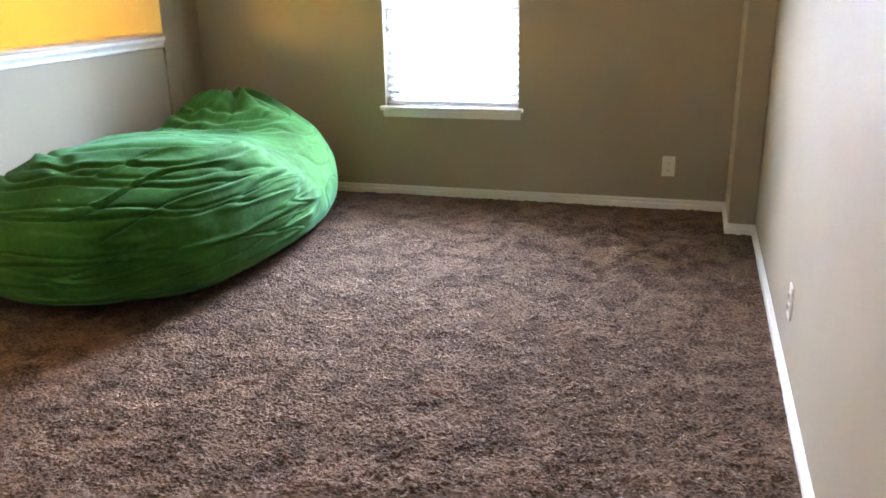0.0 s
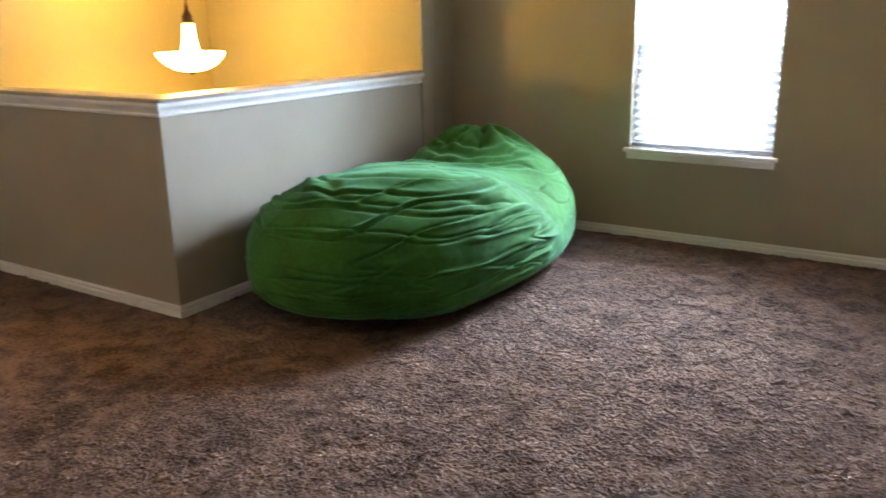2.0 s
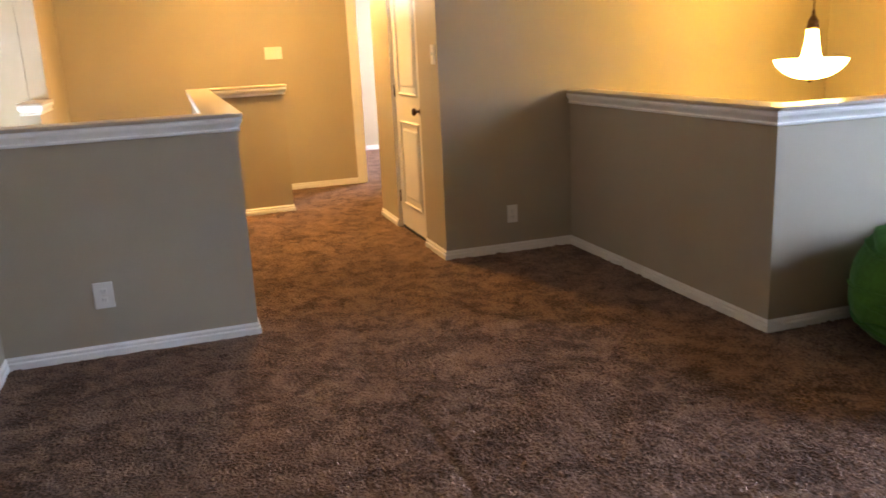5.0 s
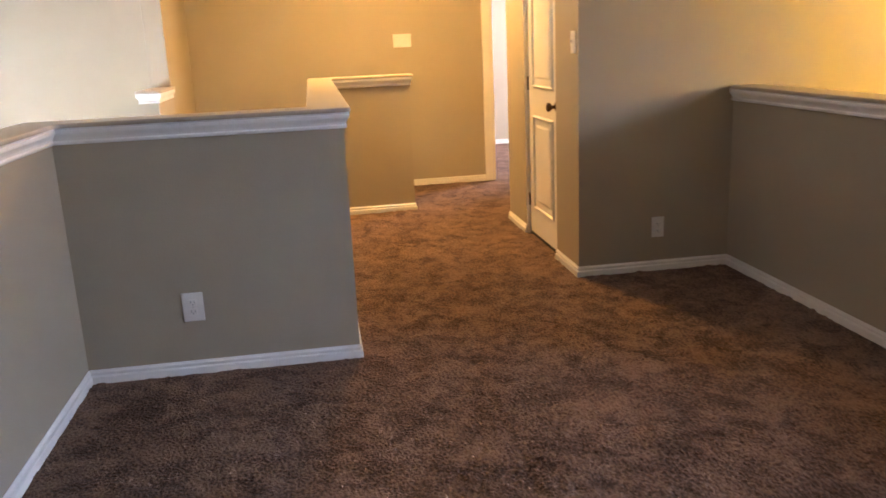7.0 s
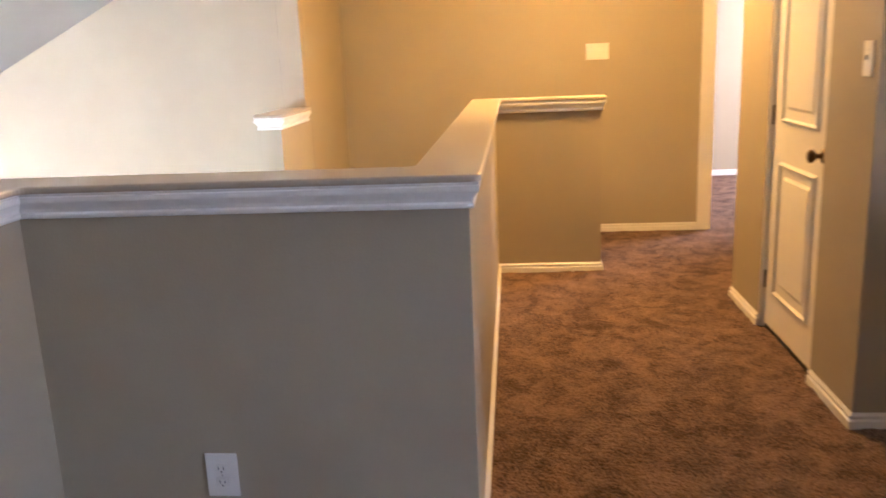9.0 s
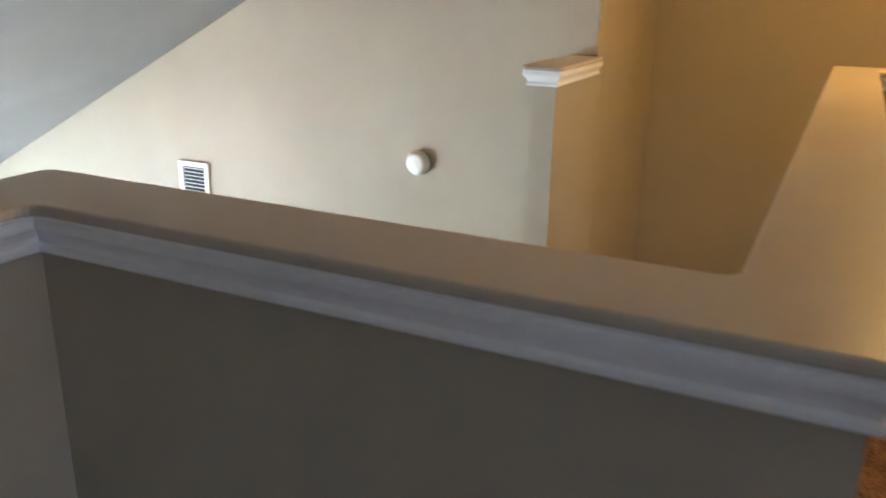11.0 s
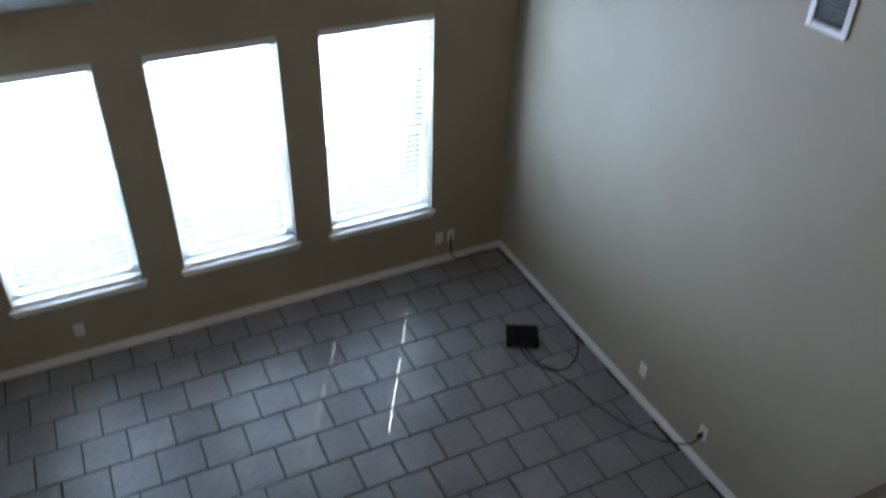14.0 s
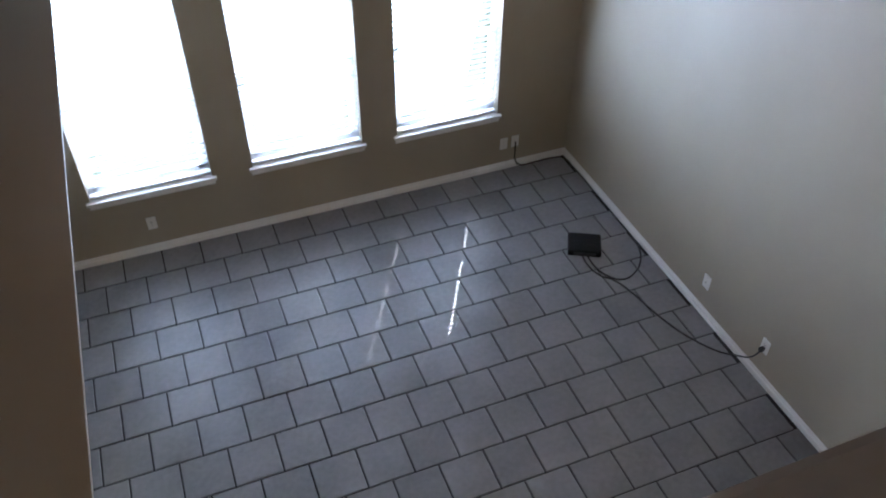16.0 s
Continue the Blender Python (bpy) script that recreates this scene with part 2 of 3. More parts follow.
# loft walls
WIN_N = (-1.07, -0.225, 0.565, 2.10)
structure("wall_north", boxes((-2.50, WIN_N[0], NORTH, NORTH + 0.15, -0.3, TOP), (WIN_N[1], EAST + 0.15, NORTH, NORTH + 0.15, -0.3, TOP),
                              (WIN_N[0], WIN_N[1], NORTH, NORTH + 0.15, -0.3, WIN_N[2]), (WIN_N[0], WIN_N[1], NORTH, NORTH + 0.15, WIN_N[3], TOP)), PAINT, "beige painted wall with a white window")
structure("wall_east", boxes((EAST, EAST + 0.15, -6.42, NORTH, LOW - 0.1, TOP + 0.8)), PAINT, "beige painted wall")
structure("wall_pier", boxes((0.994, EAST, 4.615, NORTH, 0, TOP), bevel=0.008), PAINT, "boxed beige wall pier in the corner")
structure("wall_foyer_north", boxes((BLOCK - 0.12, -2.35, 4.66, 4.80, LOW, TOP), (-2.50, -2.35, 4.80, NORTH, -0.3, TOP), bevel=0.006), PAINT, "beige wall behind the foyer void")
structure("wall_block", boxes((BLOCK - 0.12, BLOCK, 1.79, 4.66, LOW, TOP), (-4.753, BLOCK, 1.67, 1.79, -0.3, TOP), (-5.485, -4.753, 1.67, 1.79, 2.04, TOP),
                              (-5.98, -5.485, 1.67, 1.79, -0.3, TOP), (-5.98, -5.86, 1.79, 3.2, -0.3, TOP)), PAINT, "beige closet wall with a white door")
structure("wall_closet_back", boxes((-5.86, BLOCK - 0.12, 2.5, 2.62, -0.3, TOP)), PAINT)
structure("wall_foyer_south", boxes((BLOCK, -2.48, 2.59, 2.68, LOW, -0.3), (-2.48, -2.38, 2.59, 4.66, LOW, -0.3)), PAINT, "wall under the loft edge in the foyer")
structure("floor_foyer", boxes((BLOCK, -2.48, 2.68, 4.66, LOW - 0.1, LOW)), SUBSTRATE, "plain foyer floor far below")
structure("wall_far", boxes((FAR - 0.12, FAR, -0.955, 1.83, LOW, TOP), (FAR - 0.12, FAR, 1.83, 1.94, -0.3, 2.06), (FAR - 0.12, FAR, 2.70, 3.2, -0.3, TOP), (FAR - 0.12, FAR, 1.83, 2.70, 2.06, TOP)), PAINT, "beige hall end wall")
structure("wall_hall_north", boxes((FAR, -5.98, 3.08, 3.2, -0.3, TOP)), PAINT, "plain hall wall")
structure("wall_bedroom", boxes((-10.6, -10.45, 0.6, 4.6, -0.3, TOP), (-10.45, FAR - 0.12, 4.4, 4.55, -0.3, TOP), (-10.45, FAR - 0.12, 0.6, 0.75, -0.3, TOP)), PAINT, "plain bedroom walls")
structure("wall_stair", boxes((VENT - 0.12, VENT, -0.955, -0.813, LOW, TOP + 0.2), (FAR, VENT - 0.12, -0.955, -0.813, LOW, TOP + 0.2), bevel=0.006), PAINT, "beige wall beside the stairwell")

# living room shell
W1, W2, W3 = (-3.35, -2.43), (-4.585, -3.67), (-5.812, -4.89)
WZ = (-2.545, -0.776)
cuts = [VENT - 0.15, W3[0], W3[1], W2[0], W2[1], W1[0], W1[1], EAST + 0.15]
limits = [(cuts[i], cuts[i + 1], SOUTH - 0.15, SOUTH, LOW - 0.1, slope(SOUTH)) for i in (0, 2, 4, 6)]
for w in (W1, W2, W3):
    limits += [(w[0], w[1], SOUTH - 0.15, SOUTH, LOW - 0.1, WZ[0]), (w[0], w[1], SOUTH - 0.15, SOUTH, WZ[1], slope(SOUTH))]
structure("wall_south", boxes(*limits), PAINT, "beige wall with three tall windows")
structure("wall_west", boxes((VENT - 0.12, VENT, SOUTH, -1.763, LOW - 0.1, -0.45), (VENT - 0.12, VENT, SOUTH, -0.955, -0.45, 2.8)), PAINT, "tall pale beige wall with a return vent")
structure("wall_passage", boxes((-9.3, VENT - 0.12, -1.90, -1.763, LOW, -0.45), (-9.4, -9.3, -1.9, -0.955, LOW, -0.45), (-9.3, FAR - 0.12, -1.08, -0.955, LOW, -0.45)), PAINT, "passage walls beyond the living room")
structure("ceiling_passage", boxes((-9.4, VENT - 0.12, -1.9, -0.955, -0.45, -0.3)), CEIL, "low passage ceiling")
structure("wall_under_loft", boxes((-3.545, EAST, -0.905, -0.79, LOW, -0.30), (-3.545, -3.43, -0.79, 0.245, LOW, -0.30), (-6.70, -3.43, 0.245, 0.36, LOW, -0.30), (-6.70, -6.58, 0.36, 1.007, LOW, -0.30), (FAR, -6.58, 1.007, 1.12, LOW, -0.30)), PAINT, "wall below the loft edge")
bm = bmesh.new()
for y in (SOUTH, -0.905):
    for x, z in ((-2.73, -0.50), (-2.73, -0.52), (-1.95, -1.20), (-1.95, -0.50)):
        bm.verts.new((x, y, z))
bmesh.ops.convex_hull(bm, input=bm.verts[:])
structure("wall_bulkhead", bm, PAINT, "beige bulkhead with a flat top and sloping soffit")
structure("wall_living_east", boxes((-1.95, -1.83, SOUTH, -0.905, LOW, slope(SOUTH))), PAINT, "plain wall below the bulkhead")
structure("ground", boxes((-600, 600, -600, 600, LOW - 0.6, LOW - 0.25)), OUTSIDE, "dry grass ground outside")
structure("grout_bed", boxes((-9.4, EAST, SOUTH, 2.6, LOW - 0.1, LOW - 0.006)), GROUT, "dark grout between the floor tiles")

# half walls with their ledges and mouldings
H = 0.0575
MOULD = [(H, 1.000), (H + 0.010, 1.000), (H + 0.014, 1.006), (H + 0.014, 1.014), (H + 0.009, 1.020), (H + 0.012, 1.032), (H + 0.020, 1.046), (H + 0.026, 1.054), (H + 0.027, 1.060), (H + 0.027, 1.070),
         (H + 0.024, 1.074), (H + 0.026, 1.078), (H + 0.026, 1.084), (H, 1.084)]
BOARD = [(0.0, 0.0), (0.014, 0.0), (0.014, 0.030), (0.011, 0.033), (0.003, 0.035), (0.003, 0.041), (0.010, 0.043), (0.010, 0.050), (0.005, 0.055), (0.003, 0.060), (0.0, 0.060)]


def outline(line, half, ends):
    """The plan outline of a wall that follows line, half its width to each side; ends lengthen it."""
    pts = [Vector(p) for p in line]
    pts[0] = pts[0] + (pts[0] - pts[1]).normalized() * ends[0]
    pts[-1] = pts[-1] + (pts[-1] - pts[-2]).normalized() * ends[1]
    sides = ([], [])
    for i, p in enumerate(pts):
        ways = [(pts[k + 1] - pts[k]).normalized() for k in (i - 1, i) if 0 <= k < len(pts) - 1]
        rights = [Vector((w.y, -w.x)) for w in ways]
        out = rights[0] if len(rights) == 1 else (rights[0] + rights[1]) / (rights[0] + rights[1]).length_squared * 2
        sides[0].append(p + out * half)
        sides[1].append(p - out * half)
    return sides[0] + sides[1][::-1]


def prism(points, z0, z1, round_plan=0.0, round_edge=0.0):
    bm = bmesh.new()
    low = [bm.verts.new((p.x, p.y, z0)) for p in points]
    f = bm.faces.new(low)
    up = bmesh.ops.extrude_face_region(bm, geom=[f])["geom"]
    for v in up:
        if isinstance(v, bmesh.types.BMVert):
            v.co.z = z1
    bmesh.ops.recalc_face_normals(bm, faces=bm.faces)
    if round_plan:
        upright = [e for e in bm.edges if abs(e.verts[0].co.z - e.verts[1].co.z) > 1e-4]
        bmesh.ops.bevel(bm, geom=upright, offset=round_plan, segments=4, profile=0.5, affect="EDGES")
    if round_edge:
        flat = [e for e in bm.edges if abs(e.verts[0].co.z - e.verts[1].co.z) < 1e-6 and e.calc_face_angle(0) > 1.0]
        bmesh.ops.bevel(bm, geom=flat, offset=round_edge, segments=2, profile=0.5, affect="EDGES")
    return bm


def half_wall(name, line, ends=(0.0, 0.0), label="", drop=0.0):
    wall = structure(name, prism(outline(line, H, (0, 0)), -0.30, CAP - 0.018 - drop), PAINT, label)
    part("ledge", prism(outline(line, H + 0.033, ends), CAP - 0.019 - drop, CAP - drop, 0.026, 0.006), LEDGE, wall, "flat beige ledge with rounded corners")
    return wall


def shifted(profile, by):
    return [(o + by, z) for o, z in profile]


MAIN = [(EAST, -0.8475), (-3.4875, -0.8475), (-3.4875, 0.3025), (-6.64, 0.3025), (-6.64, 1.007)]
half_wall("half_wall", MAIN, (0, 0.036), "beige half wall with white moulding under its ledge")
FOYER = [(BLOCK, 2.6325), (-2.4225, 2.6325), (-2.4225, 4.66)]
half_wall("half_wall", FOYER, (0, 0), "beige half wall round the foyer void", 0.064)
STUB = [(VENT, -0.868), (-5.93, -0.868)]
half_wall("half_wall", STUB, (0, 0.036), "short beige half wall beside the stairs")

MOULD0 = [(o, CAP - 0.0175 - (1.084 - z) * 0.8) for o, z in shifted(MOULD, -H)]
MOULD1 = [(o, z - 0.064) for o, z in MOULD0]
IN_MAIN = [(EAST, -0.79), (-3.43, -0.79), (-3.43, 0.36), (-6.58, 0.36), (-6.58, 1.007), (-6.6975, 1.007), (-6.6975, 0.245), (-3.545, 0.245), (-3.545, -0.905), (EAST, -0.905)]
structure("moulding", sweep(IN_MAIN, MOULD0), TRIM, "white moulding under the half wall ledge")
structure("moulding", sweep([(BLOCK, 2.575), (-2.365, 2.575), (-2.365, 4.66)], MOULD1), TRIM, "white moulding under the half wall ledge")
structure("moulding", sweep([(-2.48, 4.66), (-2.48, 2.69), (BLOCK, 2.69)], MOULD1), TRIM, "white moulding inside the foyer void")
structure("moulding", sweep([(VENT, -0.9255), (-5.93, -0.9255), (-5.93, -0.8105), (VENT, -0.8105)], MOULD0), TRIM, "white moulding round the short half wall")

# baseboards
for line in ([(EAST, -0.79), (-3.43, -0.79), (-3.43, 0.36), (-6.58, 0.36), (-6.58, 1.007), (-6.70, 1.007)],
             [(-4.753, 1.67), (BLOCK, 1.67), (BLOCK, 2.575), (-2.365, 2.575), (-2.365, 4.66), (-2.35, 4.66), (-2.35, NORTH), (0.994, NORTH), (0.994, 4.615), (EAST, 4.615), (EAST, -0.79)],
             [(-5.98, 3.08), (-5.98, 1.67), (-5.485, 1.67)],
             [(FAR, 1.007), (FAR, 1.855)],
             [(-10.45, 0.75), (-10.45, 4.4), (FAR - 0.12, 4.4)]):
    structure("baseboard", sweep(line, BOARD), TRIM, "white moulded baseboard")
LBOARD = [(o, z * 1.25 + LOW) for o, z in BOARD]
for line in ([(VENT, -1.763), (VENT, SOUTH), (EAST, SOUTH)],):
    structure("baseboard", sweep(line[::-1], LBOARD), TRIM, "white baseboard over the tiled floor")

# ---- windows ----


def blind(parent_label, x0, x1, z0, z1, y, inner, tilt, group):
    """A raised-slat blind in a window; inner is the side of the room along y (+1 or -1)."""
    w = x1 - x0 - 0.010
    cx = (x0 + x1) / 2
    root = thing("window_blind", parent_label, "blind", group, pose(cx, y, z1))
    part("headrail", slab(bmesh.new(), -w / 2 - 0.008, w / 2 + 0.008, -0.03, 0.03, -0.062, -0.004, 0.004), SLAT, root)
    part("bottom_rail", slab(bmesh.new(), -w / 2, w / 2, -0.025, 0.025, z0 - z1 + 0.012, z0 - z1 + 0.032, 0.004), SLAT, root)
    hole_x = 0.31
    bm = bmesh.new()
    xs = [-w / 2, -hole_x - 0.010, -hole_x + 0.010, hole_x - 0.010, hole_x + 0.010, w / 2]
    ys = [-0.023, -0.0062, 0.0062, 0.023]
    for i in range(5):
        for j in range(3):
            if j == 1 and i in (1, 3):
                continue
            crown = [0.0018 * (1 - (v / 0.025) ** 2) for v in ys]
            vs = [bm.verts.new((xs[a], ys[b], crown[b])) for a, b in ((i, j), (i + 1, j), (i + 1, j + 1), (i, j + 1))]
            bm.faces.new(vs)
    bmesh.ops.remove_doubles(bm, verts=bm.verts, dist=1e-5)
    up = bmesh.ops.extrude_face_region(bm, geom=bm.faces[:])["geom"]
    for v in up:
        if isinstance(v, bmesh.types.BMVert):
            v.co.z += 0.0026
    me = mesh("slat", bm, SLAT)
    z, k = z1 - 0.09, 0
    while z > z0 + 0.05:
        s = new("slat", me)
        s.parent = root
        s.matrix_local = pose(0, 0, z - z1, tilt * inner + random.uniform(-1.2, 1.2), 0, random.uniform(-0.12, 0.12))
        z -= 0.048
        k += 1
    for hx in (-hole_x, hole_x):
        for dy in (-0.027, 0.027):
            part("ladder_cord", slab(bmesh.new(), hx - 0.001, hx + 0.001, dy - 0.0012, dy + 0.0012, z0 - z1 + 0.02, -0.05), SLAT, root)
    wand_y = inner * 0.036
    tube("tilt_wand", [(-w / 2 + 0.08, wand_y, -0.05), (-w / 2 + 0.081, wand_y, -0.3), (-w / 2 + 0.08, wand_y, -0.62)], 0.004, SLAT, root)
    return root


def window(name, x0, x1, z0, z1, y_in, out, label):
    """A single-hung window in an opening; out is the way outdoors along y (+1 or -1)."""
    root = tagged(new(name), label, "window", kind="structure")
    a, b = sorted((y_in + out * 0.085, y_in + out * 0.14))
    mid = (z0 + z1) / 2 - 0.12
    f = 0.035
    part("window_frame", boxes((x0, x0 + f, a, b, z0, z1), (x1 - f, x1, a, b, z0, z1), (x0 + f, x1 - f, a, b, z0, z0 + f), (x0 + f, x1 - f, a, b, z1 - f, z1), bevel=0.003), VINYL, root)
    a2, b2 = sorted((y_in + out * 0.09, y_in + out * 0.118))
    sash = part("lower_sash", boxes((x0 + f, x0 + f + 0.03, a2, b2, z0 + f, mid), (x1 - f - 0.03, x1 - f, a2, b2, z0 + f, mid), (x0 + f, x1 - f, a2, b2, z0 + f, z0 + f + 0.04), (x0 + f, x1 - f, a2, b2, mid - 0.018, mid + 0.018)), VINYL, root)
    part("sash_lock", boxes(((x0 + x1) / 2 - 0.03, (x0 + x1) / 2 + 0.03, a2 - 0.012, b2, mid + 0.018, mid + 0.034), bevel=0.004), STEEL, sash)
    for lo, hi in ((z0 + f, mid), (mid, z1 - f)):
        p = part("pane", boxes((x0 + f, x1 - f, y_in + out * 0.112, y_in + out * 0.116, lo, hi)) if out > 0 else boxes((x0 + f, x1 - f, y_in - 0.116, y_in - 0.112, lo, hi)), GLASS, root)
        p.visible_shadow = False
    s0, s1 = sorted((y_in - out * 0.035, y_in + out * 0.085))
    part("window_sill", boxes((x0 - 0.03, x1 + 0.03, s0, s1, z0 - 0.022, z0 + 0.003), bevel=0.006), TRIM, root, "white window stool")
    a3, b3 = sorted((y_in - out * 0.016, y_in))
    part("apron", boxes((x0 - 0.015, x1 + 0.015, a3, b3, z0 - 0.065, z0 - 0.022), bevel=0.005), TRIM, root)
    return root


window("window_1", WIN_N[0], WIN_N[1], WIN_N[2], WIN_N[3], NORTH, 1, "white loft window with a bright closed blind")
blind("white closed slat blind in the loft window", WIN_N[0], WIN_N[1], WIN_N[2], WIN_N[3], NORTH + 0.05, -1, -24, "window blinds")
for i, w in enumerate((W1, W2, W3)):
    window("window_%d" % (i + 2), w[0], w[1], WZ[0], WZ[1], SOUTH, -1, "tall white living room window with a slat blind")
    blind("white slat blind tilted to let light up", w[0], w[1], WZ[0], WZ[1], SOUTH - 0.045, 1, 45, "window blinds")

# ---- loft things ----


def bean_bag():
    """A big sagging cushion: a bulky south lobe, a diagonal ridge, a hollow seat and a gathered crown."""
    cx, cy = -1.77, 3.86
    nu, nv = 520, 300
    bm = bmesh.new()
    grid = []

    def ease(a):
        a = max(0.0, min(1.0, a))
        return a * a * (3 - 2 * a)

    def crease(value, width):
        """1 on a crease line, 0 away from it."""
        return math.exp(-(value / width) ** 2)

    for j in range(nv + 1):
        v = math.pi * j / nv
        row = []
        for i in range(nu):
            u = 2 * math.pi * i / nu
            ca, sa, cv, sv = math.cos(u), math.sin(u), math.cos(v), math.sin(v)
            r = sv ** ((0.66 if sa > 0 else 0.60) if cv > 0 else 0.30)
            k = lambda c: math.copysign(abs(c) ** 0.86, c)
            x, y = (0.735 - 0.085 * max(0.0, sa) if ca > 0 else 0.645) * r * k(ca), (1.09 if sa > 0 else 1.19) * r * k(sa)
            h = 0.25 + (0.380 * cv ** 0.9 if cv > 0 else -0.25 * abs(cv) ** 0.8)
            t = y / 1.09
            up = ease((h - 0.12) / 0.36)
            s = t + 0.40 - 0.52 * x + 0.06 * noise.noise(Vector((x * 2.0, y * 2.0, 3.0)))
            lobe = ease(0.5 - s / 0.34)
            # south lobe stands proud of the seat, the crown rises at the back of the north end
            h += up * (0.020 * lobe - 0.020 * max(0, -t) ** 1.6 - 0.050 * math.exp(-((t - 0.20 + 0.1 * x) / 0.26) ** 2))
            h += up * 0.150 * math.exp(-((x + 0.10) / 0.42) ** 2) * math.exp(-((t - 0.62) / 0.27) ** 2)
            p = Vector((x, y, h))
            n = Vector((ca * sv / 0.62, sa * sv / 1.03, cv / 0.42)).normalized()
            d = 0.034 * (lobe - 0.5) * ease((h - 0.05) / 0.3)
            # gathered folds fanning out of the crown, with slack arcs below it
            q = Vector((x + 0.12, y - 0.72, 0))
            ang, dist = math.atan2(q.y, q.x), q.length
            wob = noise.noise(p * 3.2)
            near = math.exp(-(dist / 0.34) ** 2) * up
            d += near * (0.030 * math.sin(ang * 9 + 3.0 * wob + 2.0 * dist) + 0.014 * math.sin(ang * 17 + 5.0 * wob)) - 0.05 * math.exp(-(dist / 0.07) ** 2) * up
            arc = dist + 0.05 * wob + 0.03 * math.sin(ang * 2.0)
            side = ease((0.62 - t) / 0.35) * up * ease((s + 0.05) / 0.2)
            for rad, deep in ((0.30, 0.024), (0.385, 0.018), (0.475, 0.013), (0.60, 0.008)):
                d += side * deep * (crease(arc - rad, 0.026) * -1.0 + 0.7 * crease(arc - rad - 0.045, 0.03))
            # long slack folds along the south lobe, drawn together at the ridge
            f1 = noise.noise(Vector((y * 1.15 + x * 0.5, (h - 0.05 * y - 0.10 * x + 0.05 * noise.noise(Vector((y * 2.5, x * 2.5, 0.3)))) * 12.0, 1.7 + 0.6 * x)))
            f2 = noise.noise(Vector((y * 1.7 - x * 0.8, (h + 0.05 * y + 0.04 * noise.noise(Vector((y * 3.0, x * 3.0, 4.3)))) * 16.0, 9.1)))
            long_folds = (-0.015 * crease(f1, 0.06) + 0.013 * crease(f1 - 0.13, 0.09) - 0.011 * crease(f2 - 0.05, 0.06) + 0.009 * crease(f2 - 0.17, 0.08))
            d += long_folds * ease(0.7 - s / 0.3) * ease((h - 0.03) / 0.22)
            drawn = math.exp(-((s + 0.03) / 0.14) ** 2) * ease((h - 0.08) / 0.14)
            f3 = math.sin((h * 1.0 + 0.22 * x - 0.10 * y) * 62 + 4.0 * noise.noise(Vector((x * 3, y * 1.2, h * 4))))
            d += drawn * 0.013 * (max(0.0, f3) ** 1.5 - 0.35) * (0.5 + noise.noise(Vector((x * 4, y * 4, h * 7))))
            # soft rumples and the sag of the filling
            d += 0.018 * noise.noise(p * 2.3) + 0.006 * noise.noise(p * 7.0) + 0.0022 * noise.noise(p * 22)
            north = ease((s - 0.12) / 0.25)
            f4 = noise.noise(Vector((x * 3.0 + y, y * 3.0 - 2.0 * x, h * 8.0)))
            d -= north * 0.008 * crease(f4, 0.05) * ease((h - 0.02) / 0.15)
            p += n * d
            p.z = max(p.z, 0.010 + 0.005 * noise.noise(p * 5))
            p.x = max(p.x, -2.352 - cx + 0.004 * noise.noise(p * 4))
            p.y = min(p.y, 5.03 - cy)
            row.append(bm.verts.new((p.x + cx, p.y + cy, p.z)))
        grid.append(row)
    for a, b in zip(grid, grid[1:]):
        for i in range(nu):
            bm.faces.new((a[i], a[(i + 1) % nu], b[(i + 1) % nu], b[i]))
    bmesh.ops.remove_doubles(bm, verts=bm.verts, dist=1e-5)
    root = thing("bean_bag", "large wrinkled green suede bean bag beside the half wall", "bean bag")
    part("cover", bm, GREEN, root, "", True)
    part("tie", lathe([(0.016, 0.0), (0.022, 0.010), (0.018, 0.024), (0.026, 0.040), (0.010, 0.046)], 16, pose(cx - 0.12, cy + 0.72, 0.655, -14, 10, 0)), GREEN, root, "gathered tuft of the cover", True)
    return root


bean_bag()


def outlet(m, label, kind="duplex", w=0.073, h=0.118, group="outlets"):
    """A cover plate that lies in its own x-z plane and faces -y."""
    root = thing("wall_outlet" if kind != "switch" else "light_switch", label, "outlet" if kind != "switch" else "switch", group, m)
    part("cover_plate", slab(bmesh.new(), -w / 2, w / 2, -0.007, 0.0, -h / 2, h / 2, 0.003), PLASTIC, root)
    if kind == "duplex":
        for z in (-0.020, 0.020):
            f = part("receptacle", slab(bmesh.new(), -0.017, 0.017, -0.010, -0.006, z - 0.014, z + 0.014, 0.0035), PLASTIC, root)
            part("slot", boxes((-0.008, -0.006, -0.0115, -0.0095, z - 0.002, z + 0.007), (0.006, 0.008, -0.0115, -0.0095, z - 0.002, z + 0.006), (-0.002, 0.002, -0.0115, -0.0095, z - 0.010, z - 0.006)), DARKSLOT, f)
        part("screw", lathe([(0.003, 0), (0.003, 0.0012)], 10, pose(0, -0.007, 0, 90)), STEEL, root)
    elif kind == "switch":
        gangs = max(1, round((w - 0.03) / 0.046))
        for g in range(gangs):
            x = (g - (gangs - 1) / 2) * 0.046
            part("toggle", slab(bmesh.new(), x - 0.005, x + 0.005, -0.017, -0.006, -0.004, 0.014, 0.002), PLASTIC, root)
            part("screw", lathe([(0.003, 0), (0.003, 0.0012)], 10, pose(x, -0.007, 0.03, 90)), STEEL, root)
    elif kind == "coax":
        part("socket", lathe([(0.006, 0), (0.006, 0.010), (0.003, 0.011)], 14, pose(0, -0.007, 0, 90)), STEEL, root)
    return root


